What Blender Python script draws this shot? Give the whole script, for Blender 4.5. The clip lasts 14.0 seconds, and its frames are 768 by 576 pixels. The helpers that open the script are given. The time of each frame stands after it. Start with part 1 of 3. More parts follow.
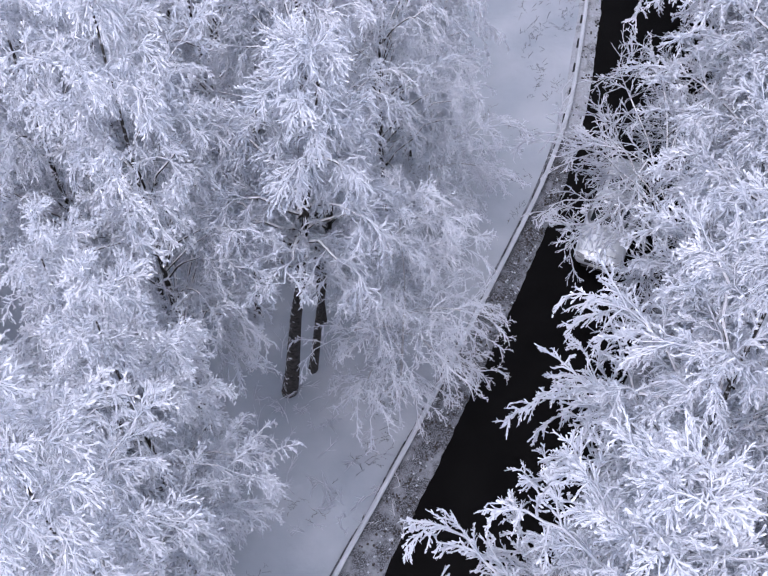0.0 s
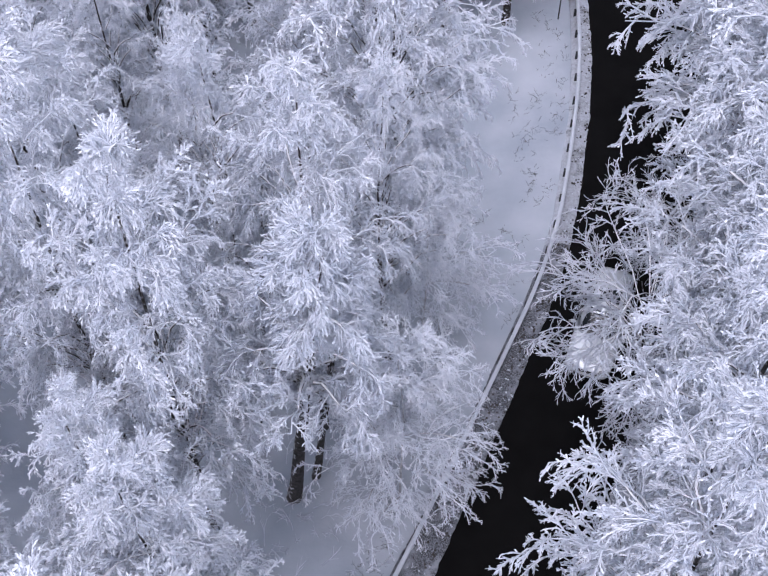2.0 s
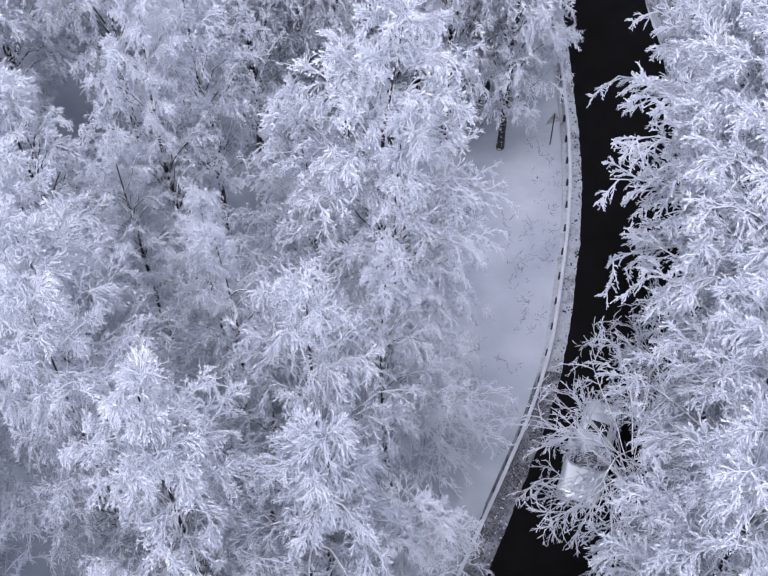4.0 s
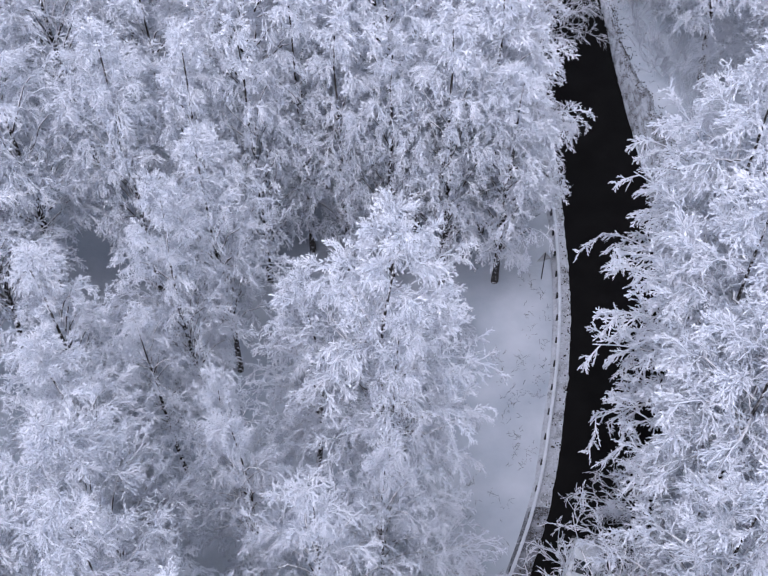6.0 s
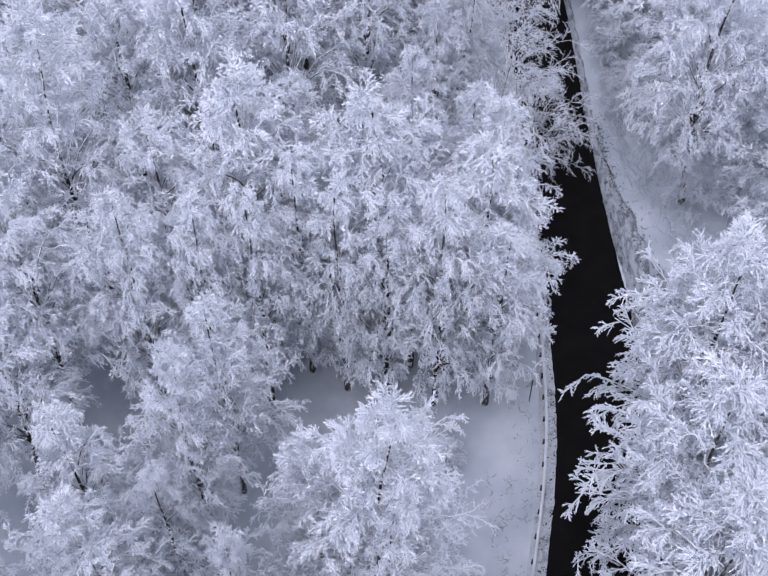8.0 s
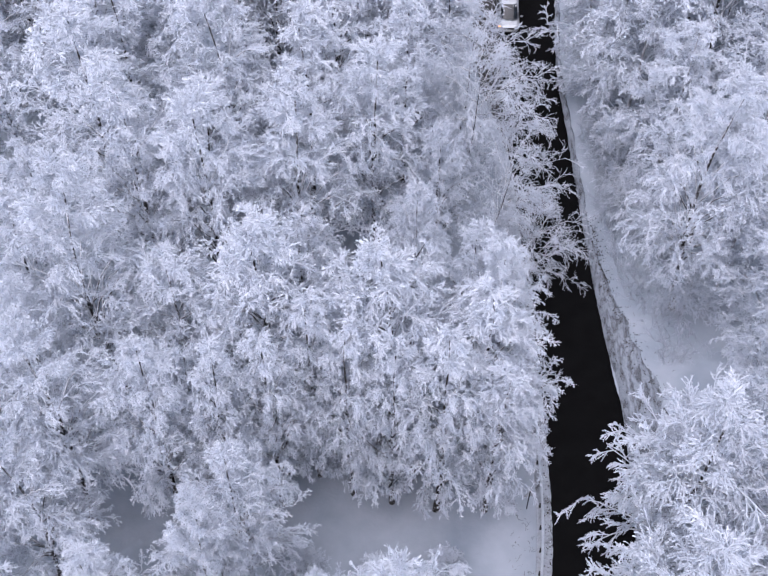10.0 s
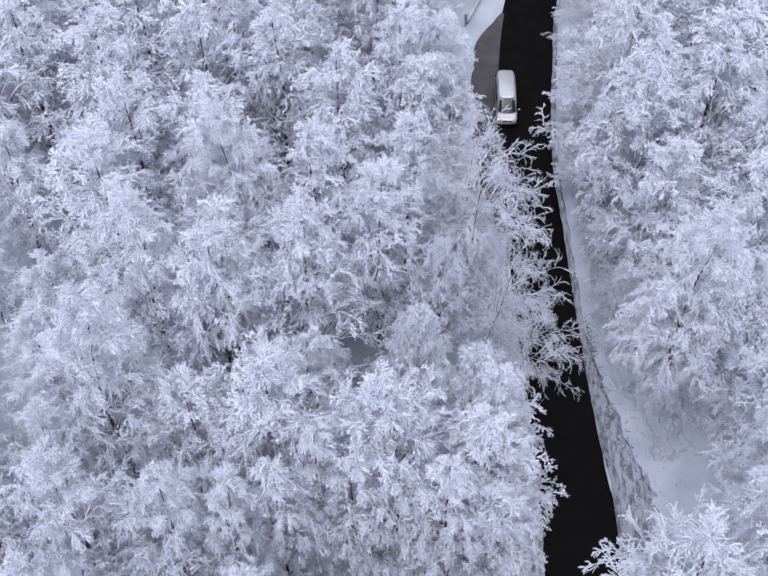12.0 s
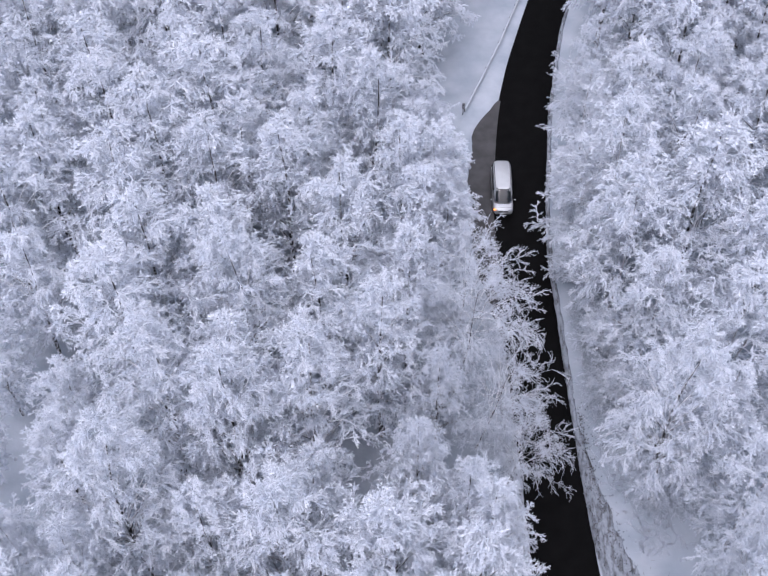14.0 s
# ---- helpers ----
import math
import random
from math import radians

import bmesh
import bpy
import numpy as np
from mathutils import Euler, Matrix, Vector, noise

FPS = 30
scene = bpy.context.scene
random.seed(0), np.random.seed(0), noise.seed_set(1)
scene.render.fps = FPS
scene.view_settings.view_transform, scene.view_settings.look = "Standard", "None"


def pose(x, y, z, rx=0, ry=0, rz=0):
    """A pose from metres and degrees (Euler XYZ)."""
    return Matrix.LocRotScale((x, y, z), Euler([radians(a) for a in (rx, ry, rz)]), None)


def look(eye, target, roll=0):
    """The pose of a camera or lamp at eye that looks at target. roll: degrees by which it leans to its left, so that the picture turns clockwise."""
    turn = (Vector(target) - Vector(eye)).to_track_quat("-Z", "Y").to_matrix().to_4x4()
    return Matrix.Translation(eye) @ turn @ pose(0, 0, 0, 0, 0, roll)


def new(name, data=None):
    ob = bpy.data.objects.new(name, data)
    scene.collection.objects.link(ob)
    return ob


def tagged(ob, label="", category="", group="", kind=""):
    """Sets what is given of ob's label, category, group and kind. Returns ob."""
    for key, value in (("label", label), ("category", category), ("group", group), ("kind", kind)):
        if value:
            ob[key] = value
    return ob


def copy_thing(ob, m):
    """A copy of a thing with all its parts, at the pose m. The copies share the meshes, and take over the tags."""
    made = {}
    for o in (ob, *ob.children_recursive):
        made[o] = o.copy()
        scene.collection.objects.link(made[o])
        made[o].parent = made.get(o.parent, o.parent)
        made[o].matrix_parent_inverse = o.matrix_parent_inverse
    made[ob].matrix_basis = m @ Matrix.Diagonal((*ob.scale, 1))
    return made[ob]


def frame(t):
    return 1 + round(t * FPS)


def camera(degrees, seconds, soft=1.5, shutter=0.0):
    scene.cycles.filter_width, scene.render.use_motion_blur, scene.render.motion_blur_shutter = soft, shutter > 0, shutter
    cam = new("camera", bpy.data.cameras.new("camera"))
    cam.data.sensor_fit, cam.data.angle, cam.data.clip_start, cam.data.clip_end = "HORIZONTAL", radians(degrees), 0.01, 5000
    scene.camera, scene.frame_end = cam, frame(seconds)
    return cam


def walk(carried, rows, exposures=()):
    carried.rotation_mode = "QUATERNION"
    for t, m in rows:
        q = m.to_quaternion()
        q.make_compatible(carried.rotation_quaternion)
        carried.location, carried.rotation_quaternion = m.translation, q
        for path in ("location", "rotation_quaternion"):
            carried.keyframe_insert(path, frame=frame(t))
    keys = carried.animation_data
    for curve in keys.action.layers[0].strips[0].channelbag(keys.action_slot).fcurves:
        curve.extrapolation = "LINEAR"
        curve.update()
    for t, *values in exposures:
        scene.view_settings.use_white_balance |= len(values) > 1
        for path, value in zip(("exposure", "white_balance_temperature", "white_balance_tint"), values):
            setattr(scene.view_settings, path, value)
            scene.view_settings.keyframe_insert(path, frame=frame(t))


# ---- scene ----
cam = camera(36.0, 14.0, soft=1.35)
METRES, EYE, TILT = 42.326, 35.158, -55.8
ROWS = [
    (0.0, 0.0000, 0.0000, 0.0000, -0.00, 0.00, 0.00),
    (0.5, 0.0003, -0.0115, 0.0203, -0.01, 0.19, 0.08),
    (1.0, 0.0006, -0.0239, 0.0410, -0.02, 0.30, 0.14),
    (1.5, 0.0002, -0.0359, 0.0611, -0.08, 0.51, 0.19),
    (2.0, -0.0001, -0.0494, 0.0822, -0.05, 0.72, 0.28),
    (2.5, -0.0009, -0.0654, 0.1053, -0.05, 0.88, 0.28),
    (3.0, -0.0018, -0.0819, 0.1310, -0.03, 1.16, 0.39),
    (3.5, -0.0016, -0.1011, 0.1608, -0.04, 1.39, 0.44),
    (6.0, 0.0050, -0.2222, 0.3295, 0.25, 2.30, 0.33),
    (6.5, 0.0042, -0.2445, 0.3654, 0.20, 2.46, 0.33),
    (7.0, 0.0046, -0.2672, 0.4027, 0.13, 2.58, 0.28),
    (7.5, 0.0052, -0.2905, 0.4395, 0.07, 2.74, 0.30),
    (8.0, 0.0046, -0.3127, 0.4761, 0.01, 2.78, 0.28),
    (10.5, -0.0148, -0.4250, 0.6725, -0.36, 2.62, 0.08),
    (11.0, -0.0157, -0.4505, 0.7078, -0.33, 2.72, 0.15),
    (11.5, -0.0136, -0.4760, 0.7450, -0.22, 2.80, 0.19),
    (12.0, -0.0140, -0.5009, 0.7826, -0.21, 2.92, 0.16),
    (12.5, -0.0143, -0.5250, 0.8201, -0.20, 3.05, 0.21),
    (13.0, -0.0123, -0.5493, 0.8545, -0.11, 3.27, 0.28),
    (13.5, -0.0131, -0.5749, 0.8932, -0.15, 3.32, 0.25),
    (14.0, -0.0110, -0.6020, 0.9266, -0.07, 3.49, 0.33),
]
walk(cam, [(t, pose(0, 0, EYE, TILT, 0, 0) @ pose(METRES * x, METRES * y, METRES * z, 90 + pitch, roll, yaw)) for t, x, y, z, yaw, pitch, roll in ROWS],
     exposures=[(0.0, 0.62, 5720.0, 20.5), (3.7, 0.54, 5700.0, 19.5), (6.5, 0.4, 5680.0, 18.5), (8.2, 0.36, 5680.0, 18.5), (10.3, 0.42, 5690.0, 18.5), (14.0, 0.38, 5700.0, 18.5)])

# ---- sky and sun: a bright winter overcast ----
world = bpy.data.worlds.new("world")
scene.world = world
world.use_nodes = True
wn = world.node_tree
sky = wn.nodes.new("ShaderNodeTexSky")
sky.sky_type, sky.sun_disc = "NISHITA", False
sky.sun_elevation, sky.sun_rotation = radians(64), radians(204)
sky.air_density, sky.dust_density, sky.ozone_density = 0.2, 10.0, 0.0
wn.links.new(sky.outputs[0], wn.nodes["Background"].inputs[0])
wn.nodes["Background"].inputs[1].default_value = 0.05
sun = new("sun", bpy.data.lights.new("sun", "SUN"))
sun.data.energy, sun.data.angle, sun.data.color = 3.4, radians(140), (1.0, 0.965, 0.93)
sun.matrix_world = look((-10, -22, 50), (0, 0, 0))

# ---- materials ----


def material(name, rough=0.9):
    m = bpy.data.materials.new(name)
    m.use_nodes = True
    b = m.node_tree.nodes["Principled BSDF"]
    b.inputs["Roughness"].default_value = rough
    return m, m.node_tree, b


def node(tree, kind, **values):
    n = tree.nodes.new("ShaderNode" + kind)
    for key, value in values.items():
        n.inputs[key.replace("_", " ")].default_value = value
    return n


def noise_at(tree, scale, detail=4.0, stretch=None):
    at = tree.nodes.new("ShaderNodeTexCoord")
    n = node(tree, "TexNoise", Scale=scale, Detail=detail)
    place = at.outputs["Object"]
    if stretch:
        shape = node(tree, "Mapping", Scale=stretch, Rotation=(0, 0, 0.12))
        tree.links.new(place, shape.inputs["Vector"])
        place = shape.outputs[0]
    tree.links.new(place, n.inputs["Vector"])
    return n.outputs["Fac"]


def ramp(tree, fac, stops):
    r = tree.nodes.new("ShaderNodeValToRGB")
    while len(r.color_ramp.elements) < len(stops):
        r.color_ramp.elements.new(0.5)
    for e, (p, c) in zip(r.color_ramp.elements, stops):
        e.position, e.color = p, (*c, 1)
    tree.links.new(fac, r.inputs[0])
    return r.outputs[0]


def blend(tree, fac, a, b):
    m = tree.nodes.new("ShaderNodeMix")
    m.data_type = "RGBA"
    for value, slot in ((fac, m.inputs[0]), (a, m.inputs[6]), (b, m.inputs[7])):
        if isinstance(value, (tuple, float)):
            slot.default_value = value if isinstance(value, float) else (*value, 1)
        else:
            tree.links.new(value, slot)
    return m.outputs[2]


def bump(tree, bsdf, height, strength, distance):
    b = node(tree, "Bump", Strength=strength, Distance=distance)
    tree.links.new(height, b.inputs["Height"])
    tree.links.new(b.outputs[0], bsdf.inputs["Normal"])


def plain(name, colour, rough=0.5, metal=0.0, wear=0.15, scale=6.0):
    """A painted, metal or plastic surface with slight wear."""
    m, t, b = material(name, rough)
    dark = tuple(c * (1 - wear) for c in colour)
    t.links.new(ramp(t, noise_at(t, scale), [(0.35, dark), (0.65, colour)]), b.inputs["Base Color"])
    b.inputs["Metallic"].default_value = metal
    return m


def frost_material(name, low, high):
    m, t, b = material(name, 0.85)
    t.links.new(ramp(t, noise_at(t, 1.3, 5), [(0.3, low), (0.65, high)]), b.inputs["Base Color"])
    bump(t, b, noise_at(t, 45, 3), 0.6, 0.02)
    glow = node(t, "BsdfTranslucent", Color=(*high, 1))
    both = node(t, "MixShader", Fac=0.14)
    t.links.new(b.outputs[0], both.inputs[1])
    t.links.new(glow.outputs[0], both.inputs[2])
    t.links.new(both.outputs[0], t.nodes["Material Output"].inputs[0])
    return m


def bark_material(name, bared):
    """Dark wet bark with rime on the sides that face up."""
    m, t, b = material(name, 0.9)
    bark = ramp(t, noise_at(t, 7, 6), [(0.35, (0.012, 0.011, 0.011)), (0.7, (0.06, 0.055, 0.052))])
    geo = t.nodes.new("ShaderNodeNewGeometry")
    part_xyz = t.nodes.new("ShaderNodeSeparateXYZ")
    t.links.new(geo.outputs["Normal"], part_xyz.inputs[0])
    add = t.nodes.new("ShaderNodeMath")
    t.links.new(part_xyz.outputs[2], add.inputs[0])
    t.links.new(noise_at(t, 5, 5), add.inputs[1])
    cover = ramp(t, add.outputs[0], [(bared, (0, 0, 0)), (bared + 0.14, (1, 1, 1))])
    t.links.new(blend(t, cover, bark, (0.82, 0.84, 0.88)), b.inputs["Base Color"])
    bump(t, b, noise_at(t, 22, 5), 0.8, 0.04)
    return m


def snow_material(name):
    m, t, b = material(name, 0.8)
    t.links.new(ramp(t, noise_at(t, 0.35, 6), [(0.3, (0.32, 0.37, 0.435)), (0.7, (0.48, 0.525, 0.585))]), b.inputs["Base Color"])
    bump(t, b, noise_at(t, 2.2, 7), 0.35, 0.12)
    return m


def gritty_snow(name, share, dark, pale, stretch=None, scale=1.0):
    """Ploughed snow mixed with grit; share: how much of it is dirty."""
    m, t, b = material(name, 0.9)
    speck = ramp(t, noise_at(t, 26 * scale, 10), [(0.38, dark), (0.5, tuple(0.55 * d + 0.3 * p for d, p in zip(dark, pale))), (0.64, pale)])
    patch = ramp(t, noise_at(t, 1.6 * scale, 9, stretch), [(0.4 + 0.3 * (share - 0.5), (1, 1, 1)), (0.56 + 0.3 * (share - 0.5), (0, 0, 0))])
    clean = ramp(t, noise_at(t, 9, 6), [(0.35, tuple(0.8 * p for p in pale)), (0.6, pale)])
    t.links.new(blend(t, patch, clean, speck), b.inputs["Base Color"])
    bump(t, b, noise_at(t, 30, 8), 0.9, 0.05)
    return m


def asphalt_material():
    m, t, b = material("wet_asphalt", 0.45)
    t.links.new(ramp(t, noise_at(t, 0.9, 8), [(0.3, (0.003, 0.003, 0.0032)), (0.75, (0.006, 0.006, 0.0062))]), b.inputs["Base Color"])
    b.inputs["Specular IOR Level"].default_value = 0.04
    bump(t, b, noise_at(t, 130, 3), 0.5, 0.01)
    return m


FROST = frost_material("hoarfrost", (0.61, 0.665, 0.755), (0.75, 0.785, 0.85))
THIN_FROST = frost_material("thin_hoarfrost", (0.47, 0.515, 0.59), (0.7, 0.735, 0.8))
GREY_FROST = frost_material("grey_hoarfrost", (0.48, 0.535, 0.625), (0.69, 0.73, 0.8))
BARK = bark_material("bark", 0.62)
PATCHY_BARK = bark_material("patchy_bark", 0.54)
RIMED_BARK = frost_material("rimed_bark", (0.16, 0.16, 0.17), (0.6, 0.61, 0.64))
SNOW = snow_material("snow")
DIRTY_SNOW = gritty_snow("gritty_snow", 0.75, (0.022, 0.023, 0.025), (0.33, 0.36, 0.41))
PALE_BANK = gritty_snow("specked_snow", 0.25, (0.09, 0.09, 0.09), (0.5, 0.54, 0.6))
BROWN_SNOW = gritty_snow("brown_slush", 0.5, (0.03, 0.027, 0.025), (0.38, 0.42, 0.48), (1.5, 0.45, 1.0), 1.5)
ASPHALT = asphalt_material()
GRAVEL = plain("slushy_gravel", (0.075, 0.075, 0.078), 0.8, 0.0, 0.35, 0.9)
STEEL = plain("galvanised_steel", (0.5, 0.52, 0.55), 0.55, 0.35, 0.25)
DARK_STEEL = plain("dark_steel", (0.05, 0.055, 0.06), 0.6, 0.3, 0.3)
STEM = plain("dry_stem", (0.11, 0.095, 0.085), 0.9, 0.0, 0.4)

# ---- plan of the road: edges by distance along y ----
LEFT = [(-30, -20.8), (0, -6.3), (13.2, 0.0), (16.7, 1.69), (20.4, 3.38), (25.15, 5.48), (28.8, 7.06), (32.4, 8.15), (38.3, 9.3), (41, 9.68), (44, 9.92),
        (51, 10.02), (58, 9.9), (68, 9.5), (86, 9.25), (95, 9.95), (100, 10.6), (106.3, 12.0), (115.2, 14.6), (145, 24.0)]
RIGHT = [(-30, -15.6), (0, -1.2), (13.2, 5.0), (16.7, 6.65), (20.4, 8.35), (25.15, 10.4), (28.8, 11.95), (32.4, 13.0), (38, 14.1), (44, 14.75), (51.3, 14.95),
         (56, 14.5), (60, 14.25), (68, 14.0), (82.4, 13.6), (86.8, 13.9), (99, 15.2), (111.4, 17.5), (145, 27.5)]


def smooth_line(points):
    ys, xs = np.array(points).T
    fine = np.arange(ys[0], ys[-1] + 0.01, 0.25)
    out = np.interp(fine, ys, xs)
    pad = np.pad(out, 12, mode="reflect", reflect_type="odd")
    return fine, np.convolve(pad, np.hanning(27)[1:-1] / np.hanning(27).sum(), "valid")


LEFT_Y, LEFT_X = smooth_line(LEFT)
RIGHT_Y, RIGHT_X = smooth_line(RIGHT)


def left_edge(y):
    return np.interp(y, LEFT_Y, LEFT_X)


def right_edge(y):
    return np.interp(y, RIGHT_Y, RIGHT_X)


def rail_line(y):
    return left_edge(y) - np.interp(y, [0, 13, 25, 32, 48], [1.45, 1.42, 1.0, 0.76, 0.66])


def ground_height(x, y):
    """Height of the snow: the road lies in a shallow bed, the wood falls off to the west and rises to the east."""
    west, east = left_edge(y) - x, x - right_edge(y)
    z = np.zeros_like(x) - 0.12
    drop = np.clip((west - 1.6) / 7.0, 0, 1)
    z = np.where(west > 0, np.interp(west, [0, 0.4, 1.6, 3], [-0.1, 0.02, 0.02, -0.05]) - 0.95 * drop ** 2, z)
    z = np.where(east > 0, np.interp(east, [0, 0.5, 1.6, 3, 12, 40], [-0.1, 0.25, 0.5, 0.75, 2.2, 5.0]), z)
    off = np.clip(np.minimum(np.where(west > 0, west, 99), np.where(east > 0, east, 99)) / 2, 0, 1) * ((west > 0) | (east > 0))
    lumps = 0.16 * np.sin(x * 0.9 + 1.3 * np.sin(y * 0.37)) * np.sin(y * 0.71 + 0.8 * np.sin(x * 0.43)) + 0.06 * np.sin(x * 2.3 + y * 1.1) * np.sin(y * 2.9 - x * 0.7)
    flat = np.where((y > 71) & (y < 103) & (west > -1) & (west < 4), 0.1, 1.0)
    return z + lumps * off * flat


def mesh_object(name, verts, faces, mat, smooth=True, parent=None):
    me = bpy.data.meshes.new(name)
    me.from_pydata(np.asarray(verts).tolist() if not isinstance(verts, list) else verts, [], faces if isinstance(faces, list) else np.asarray(faces).tolist())
    if smooth:
        me.shade_smooth()
    me.materials.append(mat)
    ob = new(name, me)
    ob.parent = parent
    return ob


def grid_faces(nx, ny):
    i = np.arange(nx * ny).reshape(ny, nx)
    return np.stack([i[:-1, :-1], i[:-1, 1:], i[1:, 1:], i[1:, :-1]], -1).reshape(-1, 4)


def build_ground():
    far = np.array([40, 80, 160, 400, 1000, 2500.0])
    xs = np.concatenate([-50 - far[::-1], np.arange(-50, 50.1, 0.7), 50 + far])
    ys = np.concatenate([-20 - far[::-1], np.arange(-20, 135.1, 0.7), 135 + far])
    gx, gy = np.meshgrid(xs, ys)
    gz = ground_height(np.clip(gx, -60, 60), np.clip(gy, -30, 144)) - 0.02
    ob = mesh_object("ground", np.stack([gx, gy, gz], -1).reshape(-1, 3), grid_faces(len(xs), len(ys)), SNOW)
    return tagged(ob, "snow-covered forest floor beside the road", "ground", kind="structure")


def strip(name, ys, inner, outer, n, height, mat):
    """A long sheet between two lines, with its own relief."""
    s = np.linspace(0, 1, n)
    gy = np.repeat(ys[:, None], n, 1)
    gx = inner(ys)[:, None] * (1 - s) + outer(ys)[:, None] * s
    gz = height(gx, gy, np.repeat(s[None], len(ys), 0))
    return mesh_object(name, np.stack([gx, gy, gz], -1).reshape(-1, 3), grid_faces(n, len(ys)), mat)


def lumps(x, y, size, seed):
    r = np.random.default_rng(seed)
    z = np.zeros_like(x)
    for k in range(6):
        a, p, q = r.uniform(0, 6.28, 3)
        f = 2.2 ** (k * 0.5 + r.uniform(-0.2, 0.2)) / size
        z += np.sin(f * (x * np.cos(a) + y * np.sin(a)) + p + 1.5 * np.sin(0.6 * f * (y * np.cos(a) - x * np.sin(a)) + q)) / (1 + 0.5 * k)
    return z / 2.5


build_ground()
road = strip("road", np.arange(-29, 144, 0.5), lambda y: left_edge(y) - 0.12, lambda y: right_edge(y) + 0.12, 13,
             lambda x, y, s: 0.03 * (1 - (2 * s - 1) ** 2), ASPHALT)
tagged(road, "wet black asphalt road cleared of snow", "road", kind="structure")
for first, last, mat, label in ((2, 31.0, DIRTY_SNOW, "dark gritty ploughed snow along the guardrail"), (30.9, 72, PALE_BANK, "pale ploughed snow specked with grit along the guardrail")):
    bank = strip("snow_bank", np.arange(first, last, 0.09), lambda y: rail_line(y) - 0.25, lambda y: left_edge(y) + 0.045 * lumps(y * 0 + 3, y, 0.3, 3), 20,
                 lambda x, y, s: 0.03 + 0.17 * np.sin(np.pi * np.clip(s, 0, 1) ** 0.8) + 0.035 * lumps(x, y, 0.12, 1) * (s > 0.05) + (0.0 if first < 10 else 0.004), mat)
    tagged(bank, label, "snow bank", kind="structure")
bank_y = np.arange(0, 140, 0.1)


def bank_width(y):
    return np.interp(y, [0, 40, 45, 52, 58, 62, 65.5, 70, 90], [0.9, 1.6, 3.4, 3.3, 1.9, 1.0, 0.5, 0.6, 0.5]) * (1 + 0.08 * np.sin(y * 1.7) * np.sin(y * 0.6 + 1))


def bank_relief(x, y, s):
    ridge = 0.16 * np.sin(np.pi * np.clip(s, 0, 1) ** 0.7) + 0.07 * lumps(x, y * 0.6, 0.22, 2) + 0.05 * lumps(x * 1.4 + 0.3 * y, y * 0.25, 0.2, 9)
    return ground_height(x, y) + 0.05 + ridge * np.clip(s / 0.08, 0, 1) - 0.3 * np.clip((s - 0.6) / 0.4, 0, 1)


bank = strip("snow_bank", bank_y, lambda y: right_edge(y) + 0.07 * lumps(y * 0 + 3, y, 0.3, 4), lambda y: right_edge(y) + bank_width(y), 34, bank_relief, BROWN_SNOW)
tagged(bank, "dirty brown slush bank along the road edge", "snow bank", kind="structure")
layby = strip("lay_by", np.arange(73, 101.1, 0.4), lambda y: left_edge(y) - np.interp(y, [73, 75, 78, 82, 86, 93, 96, 98, 99.5, 101], [0.1, 0.6, 1.3, 1.9, 2.2, 2.2, 2.1, 1.7, 1.0, 0.2]) - 0.22 * lumps(y * 0 + 2, y, 0.8, 12), lambda y: left_edge(y) + 0.1, 9,
              lambda x, y, s: 0.07 + 0.015 * lumps(x, y, 0.5, 6) - 0.05 * (s > 0.95), GRAVEL)
tagged(layby, "grey-brown slushy gravel lay-by beside the asphalt", "lay-by", kind="structure")

# ---- frosted trees ----


def unit(v):
    return v / (np.linalg.norm(v, axis=-1, keepdims=True) + 1e-9)


def tubes(paths, radii, sides):
    """Vertices and quads of tubes along polylines: paths (n, k, 3), radii (n, k)."""
    n, k, _ = paths.shape
    tangent = np.gradient(paths, axis=1)
    tangent /= np.linalg.norm(tangent, axis=2, keepdims=True) + 1e-9
    ref = np.where(np.abs(tangent[..., 2:]) > 0.9, np.array([1.0, 0, 0]), np.array([0, 0, 1.0]))
    u = np.cross(tangent, ref)
    u /= np.linalg.norm(u, axis=2, keepdims=True) + 1e-9
    v = np.cross(tangent, u)
    a = np.arange(sides) * 2 * np.pi / sides
    ring = u[:, :, None] * np.cos(a)[:, None] + v[:, :, None] * np.sin(a)[:, None]
    verts = (paths[:, :, None] + ring * radii[:, :, None, None]).reshape(-1, 3)
    i = np.arange(n * k * sides).reshape(n, k, sides)
    j = np.roll(i, -1, 2)
    faces = np.stack([i[:, :-1], i[:, 1:], j[:, 1:], j[:, :-1]], -1).reshape(-1, 4)
    return verts, faces


def spikes(paths, thick):
    """Vertices and triangles of folded fronds, widest past the middle: paths (n, 2, 3), thick (n,)."""
    n = len(paths)
    along = unit(paths[:, 1] - paths[:, 0])
    ref = np.stack([np.sin(np.arange(n) * 2.4), np.cos(np.arange(n) * 2.4), 0.6 + 0.4 * np.sin(np.arange(n) * 1.7)], 1)
    u = unit(np.cross(along, ref))
    v = np.cross(along, u)
    w = thick[:, None]
    mid = paths[:, 0] + (paths[:, 1] - paths[:, 0]) * 0.62
    verts = np.stack([paths[:, 0], mid - u * w - v * w * 0.5, paths[:, 1], mid + u * w - v * w * 0.5], 1).reshape(-1, 3)
    i = np.arange(n)[:, None] * 4
    return verts, np.concatenate([i + np.array([[0, 1, 2]]), i + np.array([[0, 2, 3]])])


